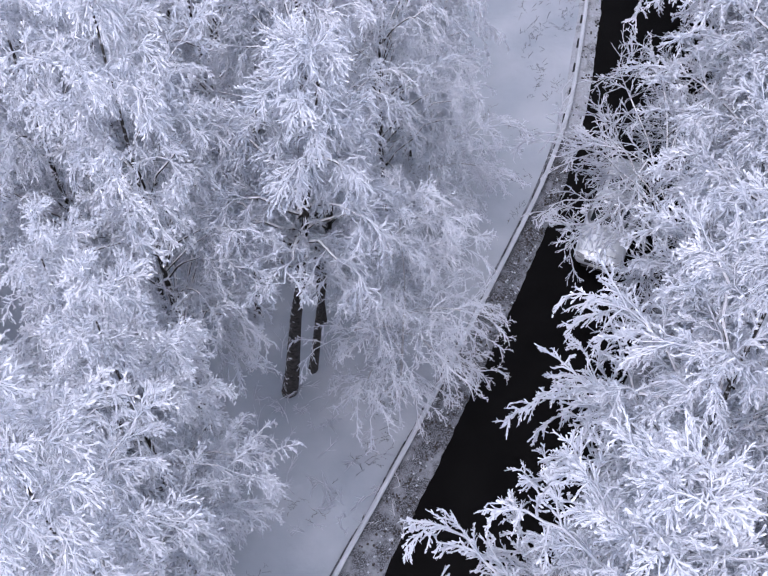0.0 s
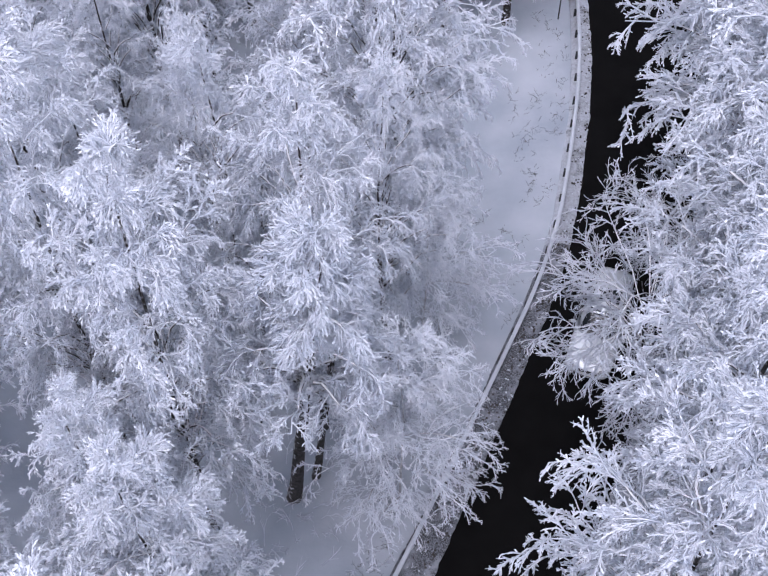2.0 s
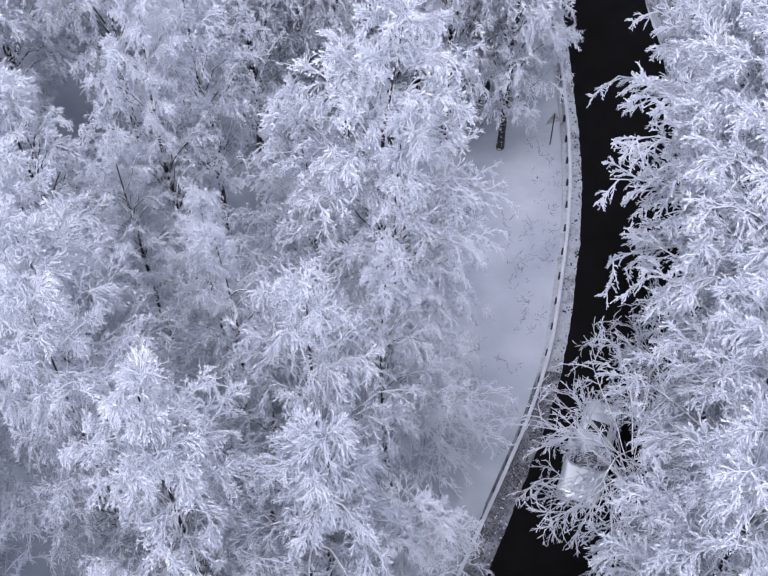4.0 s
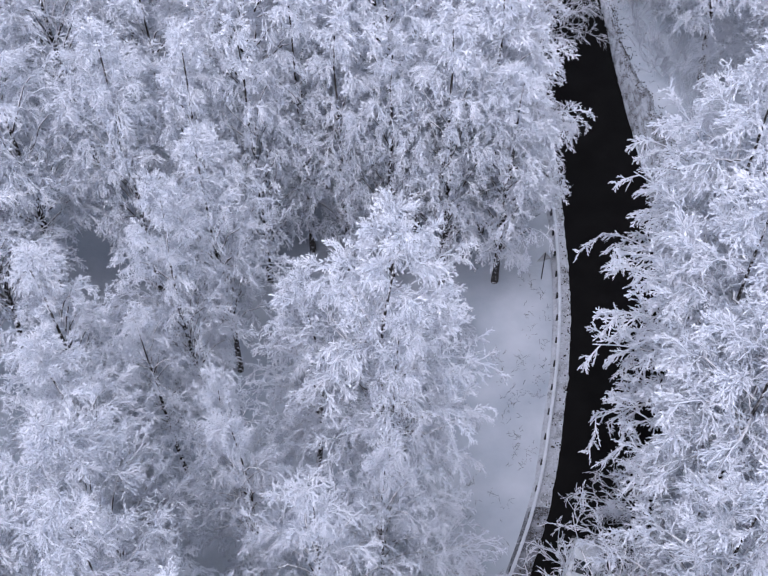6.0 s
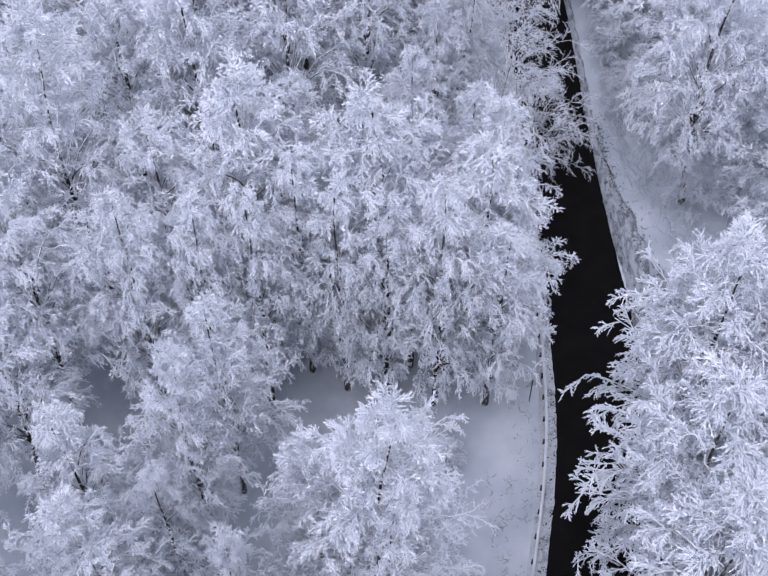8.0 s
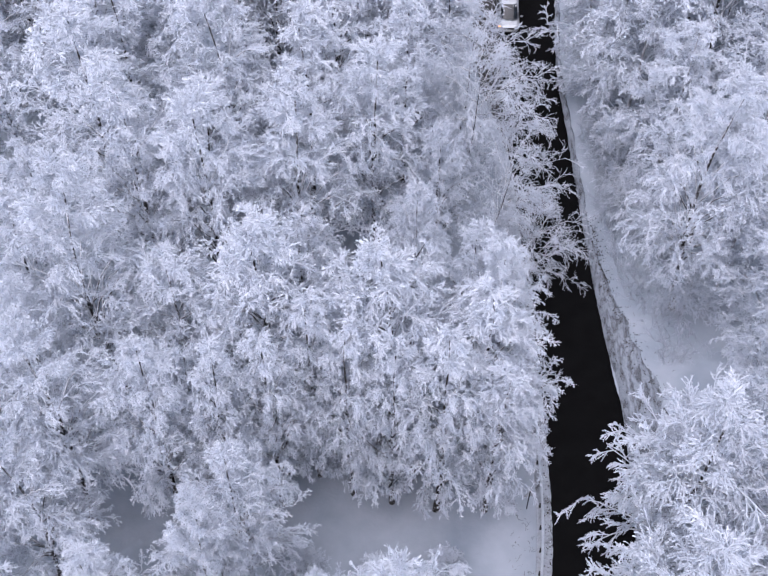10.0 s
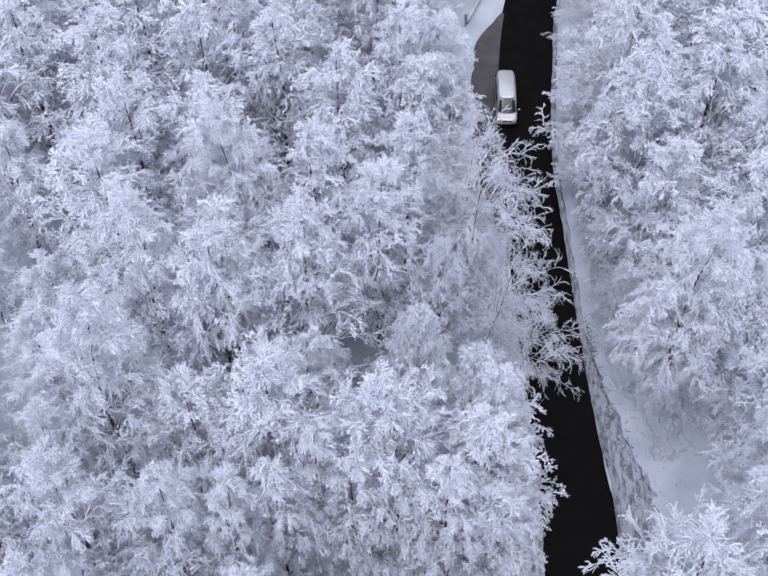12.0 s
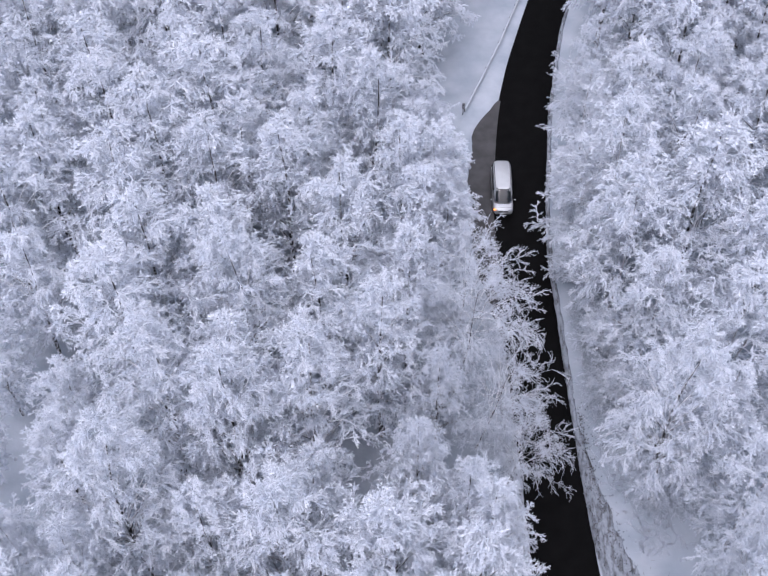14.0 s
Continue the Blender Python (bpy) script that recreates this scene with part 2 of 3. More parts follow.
def rods(paths, thick):
    """Vertices and faces of short blunt twigs, folded along their ridge: paths (n, 2, 3), thick (n,)."""
    n = len(paths)
    along = unit(paths[:, 1] - paths[:, 0])
    ref = np.stack([np.sin(np.arange(n) * 2.4), np.cos(np.arange(n) * 2.4), 0.6 + 0.4 * np.sin(np.arange(n) * 1.7)], 1)
    u = unit(np.cross(along, ref))
    v = np.cross(along, u)
    w = thick[:, None] * 0.62
    end = paths[:, 1] - along * w
    verts = np.stack([paths[:, 0] - u * w, paths[:, 0] + v * w, paths[:, 0] + u * w, end - u * w, paths[:, 1] + v * w * 0.5, end + u * w], 1).reshape(-1, 3)
    i = np.arange(n)[:, None] * 6
    return verts, np.concatenate([i + np.array([[0, 1, 4, 3]]), i + np.array([[1, 2, 5, 4]])])


def tube_mesh(name, groups, mat):
    verts, loops, sizes, base = [], [], [], 0
    for paths, radii, sides in groups:
        v, f = tubes(paths, radii, sides) if sides > 1 else rods(paths, radii) if sides else spikes(paths, radii)
        verts.append(v), loops.append((f + base).ravel()), sizes.append(np.full(len(f), f.shape[1]))
        base += len(v)
    v, loop, size = np.concatenate(verts), np.concatenate(loops), np.concatenate(sizes)
    me = bpy.data.meshes.new(name)
    me.vertices.add(len(v)), me.loops.add(len(loop)), me.polygons.add(len(size))
    me.vertices.foreach_set("co", v.astype(np.float32).ravel())
    me.loops.foreach_set("vertex_index", loop.astype(np.int32))
    me.polygons.foreach_set("loop_start", np.concatenate([[0], np.cumsum(size)[:-1]]).astype(np.int32))
    me.polygons.foreach_set("use_smooth", np.ones(len(size), bool))
    me.update(calc_edges=True)
    me.materials.append(mat)
    return me


def trace(start, heading, length, k, droop, wobble, r):
    """Paths of k points that leave start along heading and sink by droop on the way."""
    pts, d, step = [start], unit(heading), (length / (k - 1))[:, None]
    for _ in range(k - 1):
        pts.append(pts[-1] + d * step)
        d = unit(d + np.array([0, 0, -1.0]) * np.reshape(droop, (-1, 1)) / (k - 1) + r.normal(0, wobble, d.shape))
    return np.stack(pts, 1)


def shoots(parents, n, first, last, length, angle, droop, k, wobble, r, flat=0.6, sizes=None):
    """n side shoots on each parent path."""
    m, kp, _ = parents.shape
    t = (first + (last - first) * (np.arange(n)[None] + r.uniform(0.1, 0.9, (m, n))) / n) * (kp - 1)
    i = np.minimum(t.astype(int), kp - 2)
    rows = np.arange(m)[:, None]
    a, b = parents[rows, i], parents[rows, i + 1]
    start, along = a + (b - a) * (t - i)[..., None], unit(b - a)
    side = np.cross(along, np.array([0, 0, 1.0])) * np.where(np.arange(n) % 2, 1.0, -1.0)[None, :, None]
    side = unit(unit(side) * flat + unit(r.normal(0, 1, side.shape)) * (1 - flat) * 1.3)
    ang = np.radians(angle + r.normal(0, 9, (m, n)))[..., None]
    heading = along * np.cos(ang) + side * np.sin(ang)
    whole = np.linalg.norm(parents[:, -1] - parents[:, 0], axis=1) if sizes is None else sizes
    size = whole[:, None] * length * (1.15 - 0.45 * t / (kp - 1)) * r.uniform(0.7, 1.25, (m, n))
    return trace(start.reshape(-1, 3), heading.reshape(-1, 3), size.reshape(-1), k, droop, wobble, r)


def taper(paths, thick, thin, r):
    n, k, _ = paths.shape
    return np.linspace(thick, thin, k)[None] * r.uniform(0.8, 1.25, (n, 1))


# width of a crown from its foot to its top
CONE = ([0, 0.18, 0.36, 0.56, 0.75, 0.9, 1.0], [0.7, 0.95, 1.0, 0.85, 0.58, 0.3, 0.05])
DOME = ([0, 0.12, 0.3, 0.5, 0.7, 0.85, 0.95, 1.0], [0.3, 0.75, 0.95, 1.0, 1.0, 0.9, 0.7, 0.35])


def tree(seed, height=21.0, radius=4.4, limbs=62, boughs=7, sprays=6, twigs=8, thick=0.03, frond=0.3, bare=0.28, weep=1.0, stout=0.19, arms=40, crown=CONE, lift=0.8, frost=None, bark=None, sway=0.35, stems=1, reach=1.0, inner=0.2, cloak=1.0, blunt=0, wild=0.1, full=0.45, hang=3):
    """A leafless tree coated with rime: a trunk, limbs that rise and bow over, boughs, hanging sprays and fronds of frost."""
    r = np.random.default_rng(seed)
    thing = new("frosted_tree")
    tz = np.linspace(0, 1, 10)
    bend = r.normal(0, sway, 2)
    stem = np.stack([bend[0] * np.sin(tz * 3.0), bend[1] * np.sin(tz * 2.6), height * 0.9 * tz - 0.4], 1)[None]
    p = r.uniform(0, 6.28, 4)

    def outline(v, az):
        return radius * np.interp(v, *crown) * (1 + 0.15 * np.sin(2 * az + p[0] + 5 * v) + 0.14 * np.sin(3 * az + p[1] - 9 * v) + 0.08 * np.sin(5 * az + p[2] + 14 * v))

    def on_stem(h):
        return np.stack([np.interp(h / height / 0.9, tz, stem[0, :, c]) for c in range(2)] + [h], 1)

    grid = np.linspace(0, 1, 60)
    cum = np.cumsum((outline(grid, 0 * grid) / radius + 0.1) * np.interp(grid, [0, 0.5, 1], [full, 0.9, 1.2]))
    v = np.interp((np.arange(limbs) + r.uniform(0, 1, limbs)) / limbs, cum / cum[-1], grid)
    az = np.arange(limbs) * 2.39996 + r.normal(0, 0.3, limbs)
    rho = outline(v, az) * np.where(r.uniform(0, 1, limbs) < inner, r.uniform(0.25, 0.75, limbs), r.uniform(0.78, 1.05, limbs)) * 0.94
    z = height * (bare + (0.955 - bare) * v)
    tip = on_stem(z)
    tip[:, :2] += np.stack([rho * np.cos(az), rho * np.sin(az)], 1)
    foot = np.clip(z - rho * lift * r.uniform(0.8, 1.3, limbs), height * (bare * 0.8 + r.uniform(0, 0.1, limbs)), height * 0.88)
    low = on_stem(np.minimum(foot, z - 0.2))
    q = np.linspace(0, 1, 7)[None, :, None]
    knee = low + (tip - low) * np.array([0.5, 0.5, 0.95]) + r.normal(0, 0.25, (limbs, 3)) + np.array([0, 0, 0.25])
    one = low[:, None] * (1 - q) ** 2 + knee[:, None] * 2 * q * (1 - q) + tip[:, None] * q ** 2
    grain = r.normal(0, 0.06, one.shape)
    grain[:, 0] = 0
    one = one + grain
    big = np.argsort(-rho)[:arms]
    if stems > 1:
        more = r.choice(big, stems - 1, replace=False)
        side = np.stack([np.cos(az[more]), np.sin(az[more]), 0 * az[more]], 1)[:, None]
        stem = np.concatenate([stem, stem + side * (0.3 + radius * 0.22 * tz[None, :, None] ** 1.3)])
    stem = stem + np.cumsum(r.normal(0, 0.07, stem.shape) * np.array([1, 1, 0]), 1) * tz[None, :, None] ** 0.5
    reached = np.linalg.norm(one[:, -1] - one[:, 0], axis=1)
    two = shoots(one, boughs, 0.28, 1.02, 1.0, 44, 0.95 * weep, 4, wild, r, 0.5, np.clip(0.36 * reached, 0.7, 1.7) * reach)
    top = np.interp(two[:, 0, 2], [height * 0.72, height * 0.95], [1.0, 0.15])
    three = shoots(two, sprays, 0.12, 1.0, 1.0, 38, 1.6 * weep * np.repeat(top, sprays), hang, wild * 1.4, r, 0.4, np.full(len(two), 0.58 * reach))
    four = np.concatenate([shoots(three, twigs, 0.05, 1.05, 1.0, 33, 0.0, 2, 0.0, r, 0.35, np.full(len(three), frond)),
                           shoots(two, int(twigs * cloak), 0.1, 1.0, 1.0, 48, 0.0, 2, 0.0, r, 0.3, np.full(len(two), frond * 0.9))])
    girth = height / 21 * stout
    trunk = tube_mesh("trunk", [(stem, girth * (0.16 + 0.84 * (1 - tz) ** 1.3)[None] * np.array([1.12] + [1] * 9) * np.linspace(1, 0.7, len(stem))[:, None], 8), (one[big, :5], taper(one[big, :5], girth * 0.24, thick * 1.2, r), 4)], bark or BARK)
    rime = tube_mesh("crown", [(one[:, 2:], taper(one[:, 2:], thick * 1.15, thick * 0.8, r), 3), (two, taper(two, thick * 0.95, thick * 0.65, r), 3),
                               (three, taper(three, thick * 0.7, thick * 0.45, r), 3), (four, 1.0 * thick * r.uniform(0.7, 1.25, len(four)), blunt)], frost or FROST)
    for name, me in (("trunk", trunk), ("crown", rime)):
        ob = new(name, me)
        ob.parent = thing
    return thing


SIZES = {
    "near": dict(bark=PATCHY_BARK, limbs=80, boughs=7, sprays=8, twigs=9, thick=0.036, frond=0.16, inner=0.3, blunt=1, weep=0.9, full=0.7),
    "open": dict(limbs=62, boughs=6, sprays=7, twigs=8, thick=0.025, frond=0.2, bare=0.34, weep=1.6, stout=0.2, cloak=0.5, blunt=1, full=0.3),
    "middle": dict(radius=4.4, lift=1.2, stout=0.22, sway=0.4, bark=PATCHY_BARK, limbs=68, boughs=7, sprays=7, twigs=9, bare=0.25, thick=0.027, frond=0.24, inner=0.2, cloak=0.7, weep=1.15, full=0.3),
    "far": dict(radius=4.4, lift=1.2, limbs=62, boughs=6, sprays=6, twigs=8, thick=0.036, frond=0.29, bare=0.22, stout=0.2, bark=PATCHY_BARK, arms=16, inner=0.2, cloak=0.7, weep=1.1, full=0.35),
    "tall": dict(radius=3.2, lift=1.7, stout=0.21, sway=0.3, limbs=54, boughs=7, sprays=7, twigs=9, bare=0.15, thick=0.025, frond=0.25, inner=0.12, cloak=0.6, weep=2.0, full=0.13),
    "edge": dict(limbs=68, boughs=6, sprays=6, twigs=7, thick=0.034, frond=0.28, bare=0.08, stout=0.12, bark=RIMED_BARK, arms=4, full=0.8, cloak=0.7, weep=1.2),
    "veil": dict(bark=RIMED_BARK, limbs=56, boughs=7, sprays=7, twigs=8, thick=0.023, frond=0.19, bare=0.12, weep=2.2, stout=0.06, arms=6, cloak=0.5, blunt=1, reach=1.3),
    "plume": dict(bark=PATCHY_BARK, limbs=80, boughs=7, sprays=8, twigs=9, thick=0.025, frond=0.21, weep=1.4, full=0.7, inner=0.25),
    "old": dict(radius=3.4, limbs=50, boughs=6, sprays=7, twigs=8, thick=0.024, frond=0.2, blunt=1, bare=0.48, stout=0.3, sway=0.06, weep=1.5, arms=20, frost=GREY_FROST),
    "curly": dict(height=14.0, radius=4.9, limbs=38, boughs=8, sprays=6, twigs=5, thick=0.02, frond=0.22, bare=0.34, frost=THIN_FROST, weep=0.8, crown=DOME, lift=0.5, arms=30, wild=0.2, cloak=0.7, stout=0.13, full=1.0, reach=1.2),
    "low": dict(height=9.0, radius=3.3, limbs=32, boughs=7, sprays=5, twigs=5, thick=0.02, frond=0.17, bare=0.36, frost=THIN_FROST, weep=0.25, crown=DOME, lift=0.5, arms=30, wild=0.22, cloak=0.7, blunt=1, full=1.0),
}
MODELS = {kind: [tree(100 * n + k, **size) for k in range({"tall": 3, "middle": 4, "far": 5, "edge": 3, "veil": 1, "old": 1}.get(kind, 2))] for n, (kind, size) in enumerate(SIZES.items())}
used = set()
turn = random.Random(4)


def plant(x, y, height, kind, wide=1.0, label="", group="frosted forest trees", spin=None, tilt=(0, 0)):
    models = MODELS[kind]
    model = models[turn.randrange(len(models))]
    tall = SIZES[kind].get("height", 21.0)
    z = float(ground_height(np.array([x * 1.0]), np.array([y * 1.0]))[0])
    s = height / tall
    m = pose(x, y, z, tilt[0], tilt[1]) @ pose(0, 0, 0, 0, 0, turn.uniform(0, 360) if spin is None else spin) @ Matrix.Diagonal((s * wide, s * wide, s, 1))
    if model in used:
        ob = copy_thing(model, m)
    else:
        used.add(model)
        model.matrix_basis = m
        ob = model
    return tagged(ob, label or "tall bare tree coated in white hoarfrost", "tree", group)


# x, y, height, kind, width
WEST_NEAR = [
    (-2.2, 22.9, 20.1, "open", 0.8), (0.5, 19.6, 11.6, "veil", 1.35), (0.2, 25.6, 17.7, "open", 0.9), (1.5, 26.8, 18.0, "veil", 1.1), (1.1, 29.6, 19.0, "open", 0.8), (-7.2, 21.8, 18.5, "open", 0.9),
    (-5.9, 13.2, 17.5, "plume", 0.85), (-6.0, 18.8, 22.3, "plume", 0.72), (-7.4, 15.2, 20.5, "plume", 0.85), (-6.0, 8.6, 20.5, "plume", 1.05), (-6.8, 5.2, 20.5, "plume", 1.0), (-9.2, 21.3, 21.3, "plume", 0.9), (0.6, 31.7, 22.6, "middle", 0.9),
    (-3.3, 33.7, 15.3, "middle", 0.9), (-9.6, 33.2, 16.0, "open", 1.0), (-6.2, 30.0, 16.0, "open", 1.0), (-10.6, 28.2, 15.5, "open", 1.1), (-13.1, 30.7, 15.2, "middle", 1.2), (-11.4, 12.6, 20.5, "plume", 1.0), (-11.6, 6.4, 20.5, "plume", 1.0),
]
WEST_SLOPE = [
    (-15.0, 17.2, 21.5, "middle", 1.0), (-5.6, 26.6, 19.0, "open", 0.95), (-11.0, 25.2, 19.5, "middle", 0.9), (-16.0, 9.5, 20.5, "middle", 1.0), (-7.5, 39.3, 19.0, "middle", 0.8),
    (3.0, 44.6, 20.0, "tall", 1.0), (5.2, 47.8, 19.8, "tall", 1.35), (5.9, 44.4, 16.5, "tall", 1.15), (0.4, 45.4, 19.5, "tall", 0.95), (1.7, 47.4, 20.0, "tall", 1.0), (-1.9, 45.9, 20.0, "tall", 0.95), (-10.7, 46.4, 20.0, "tall", 1.0), (6.1, 51.0, 19.0, "tall", 1.15), (-4.0, 47.1, 20.5, "tall", 0.9), (-6.3, 45.1, 20.5, "tall", 0.9), (-8.4, 44.6, 20.0, "tall", 0.85), (-12.1, 44.3, 22.4, "middle", 1.05), (-14.3, 35.6, 20.0, "tall", 1.0), (-0.7, 48.5, 21.6, "middle", 1.05), (-6.7, 49.4, 22.1, "middle", 1.05),
    (5.0, 53.0, 19.6, "middle", 1.1), (1.8, 56.0, 19.9, "middle", 1.0), (-16.6, 53.4, 21.6, "middle", 1.05), (-17.8, 44.4, 20.2, "middle", 1.0), (-10.2, 57.5, 21.5, "middle", 1.05),
]
WEST_FAR = [
    (-5.1, 60.9, 21.1, "middle", 1.05), (-0.5, 65.1, 20.3, "middle", 1.05), (3.4, 62.7, 16.9, "middle", 1.0), (-15.5, 61.5, 21.2, "middle", 1.05), (-10.9, 68.0, 20.8, "middle", 1.05), (-17.7, 72.8, 20.7, "far", 1.1),
    (-13.8, 79.9, 20.4, "far", 1.1), (-7.9, 80.0, 20.3, "far", 1.1), (-3.2, 76.3, 20.3, "far", 1.1), (1.2, 80.4, 20.1, "far", 0.95), (-4.1, 91.3, 21.0, "far", 1.15), (-1.2, 87.4, 20.5, "far", 0.95),
    (-5.2, 69.6, 20.0, "far", 1.1), (1.4, 71.2, 18.7, "far", 0.95), (2.5, 86.0, 16.0, "far", 1.0), (2.6, 76.6, 18.5, "far", 1.05), (3.2, 81.5, 17.5, "far", 1.0), (4.2, 78.6, 14.5, "far", 0.95), (3.2, 89.5, 15.0, "far", 0.95), (-8.8, 36.8, 17.6, "middle", 0.8), (-0.6, 40.2, 5.6, "veil", 1.5), (3.4, 40.6, 5.2, "veil", 1.5), (-4.6, 40.8, 6.0, "veil", 1.5),
]
EAST_NEAR = [
    (4.6, 7.4, 20.0, "near", 0.9), (7.4, 12.2, 22.0, "near", 0.9), (9.5, 17.4, 22.8, "near", 0.9), (11.9, 22.2, 21.5, "near", 1.03), (13.2, 28.0, 21.5, "near", 1.05), (13.6, 33.2, 20.3, "near", 1.1),
    (15.0, 39.6, 21.0, "near", 1.05), (20.6, 42.6, 21.0, "middle", 1.1), (22.3, 48.1, 20.2, "middle", 1.1), (19.0, 58.3, 20.2, "middle", 1.05), (23.7, 64.8, 19.5, "edge", 1.15), (23.4, 54.2, 17.0, "edge", 1.1),
    (19.2, 69.3, 17.1, "edge", 1.15), (17.7, 74.9, 20.2, "edge", 1.15), (17.9, 81.1, 19.9, "edge", 1.1), (23.7, 76.8, 20.0, "far", 1.1),
]
EAST_FAR = [
    (26.2, 70.6, 19.1, "far", 1.1), (19.6, 87.8, 19.7, "edge", 1.1), (24.6, 88.2, 19.6, "far", 1.1), (19.4, 57.6, 11.5, "veil", 1.3), (22.0, 59.6, 17.0, "edge", 1.05), (18.4, 63.4, 11.0, "veil", 1.4),
    (16.9, 66.6, 10.5, "veil", 1.4), (16.6, 71.7, 10.3, "veil", 1.5), (16.3, 78.4, 11.1, "edge", 1.3), (16.5, 85.8, 11.7, "edge", 1.3), (17.5, 93.5, 11.5, "edge", 1.3), (18.6, 99.5, 11.3, "edge", 1.3),
    (13.8, 13.0, 21.0, "middle", 1.0), (17.0, 18.5, 21.0, "middle", 1.0), (19.3, 24.6, 21.0, "middle", 1.0), (21.8, 31.7, 20.8, "middle", 1.0),
]
TREES = WEST_NEAR + WEST_SLOPE + WEST_FAR + EAST_NEAR + EAST_FAR
# x, y, height, kind, width, lean over the road
LOW = [(4.9, 67.6, 16.0, "curly", 0.9, 5), (6.6, 63.4, 12.5, "curly", 1.0, 6), (8.3, 59.4, 9.5, "curly", 1.05, 6), (4.9, 71.6, 13.5, "curly", 1.0, 4),
       (10.0, 16.4, 9.0, "low", 1.0, -4), (9.4, 22.8, 11.0, "low", 1.0, -8), (11.3, 27.4, 8.5, "low", 1.0, -4)]
for x, y, h, kind, wide in TREES:
    plant(x, y, h, kind, wide)
OLD = [(-3.27, 20.0, 19.0, 1.0, 5, 4.5), (-2.48, 20.8, 18.0, 0.7, 5, 6), (-4.6, 23.4, 18.0, 0.65, 4, 0)]
for x, y, h, wide, to_east, to_south in OLD:
    plant(x, y, h, "old", wide, "old tree with a dark bare trunk and frosted crown", "old trees at the roadside", spin=40, tilt=(to_south, to_east))
for x, y, h, kind, wide, lean in LOW:
    plant(x, y, h, kind, wide, "low spreading tree with bare frosted twigs over the road", "roadside trees", spin=70, tilt=(0, lean))
taken = [(x, y) for x, y, *_ in TREES]
for _ in range(6000):
    y = turn.uniform(-14, 124)
    x = turn.uniform(-17 - 0.28 * abs(y), 15 + 0.24 * abs(y))
    if left_edge(y) - (5.2 if y < 70 else 7.8) < x < right_edge(y) + 3.6 or 14 < x < 20 and 44 < y < 59:
        continue
    if y > 93 and left_edge(y) - 9 < x < left_edge(y):
        continue
    if -7.5 < x < 8 and -1 < y < 46:
        continue
    if min((x - a) ** 2 + (y - b) ** 2 for a, b in taken) < 4.8 ** 2:
        continue
    taken.append((x, y))
    plant(x, y, turn.uniform(12, 15) if x < -21.5 and 50 < y < 69 else turn.uniform(17.5, 21.5), "far" if y > 54 or y < -2 or abs(x) > 20 else "middle", turn.uniform(0.95, 1.15))

for model in [m for models in MODELS.values() for m in models if m not in used]:
    for ob in (*model.children, model):
        bpy.data.objects.remove(ob)

# ---- helpers for built things ----


def lathe(name, profile, n, mat, parent, m, label=""):
    """A turned part: profile of (radius, along) about the x axis, at the pose m."""
    a = np.arange(n) * 2 * np.pi / n
    verts = [(x, r * math.cos(t), r * math.sin(t)) for r, x in profile for t in a]
    faces = [[i * n + k, i * n + (k + 1) % n, (i + 1) * n + (k + 1) % n, (i + 1) * n + k] for i in range(len(profile) - 1) for k in range(n)]
    faces += [list(range(n))[::-1], [(len(profile) - 1) * n + k for k in range(n)]]
    ob = mesh_object(name, verts, faces, mat, True, parent)
    ob.matrix_basis = m
    return tagged(ob, label)


def box(name, size, mat, parent, m, bevel=0.01, label=""):
    bm = bmesh.new()
    bmesh.ops.create_cube(bm, size=1.0, matrix=Matrix.Diagonal((*size, 1)))
    bmesh.ops.bevel(bm, geom=bm.edges[:], offset=min(bevel, min(size) * 0.3), segments=2, affect="EDGES")
    me = bpy.data.meshes.new(name)
    bm.to_mesh(me), bm.free()
    me.materials.append(mat)
    ob = new(name, me)
    ob.parent, ob.matrix_basis = parent, m
    return tagged(ob, label)


# ---- guardrails ----
SNOW_CAP = frost_material("snow_cap", (0.5, 0.55, 0.61), (0.64, 0.69, 0.75))


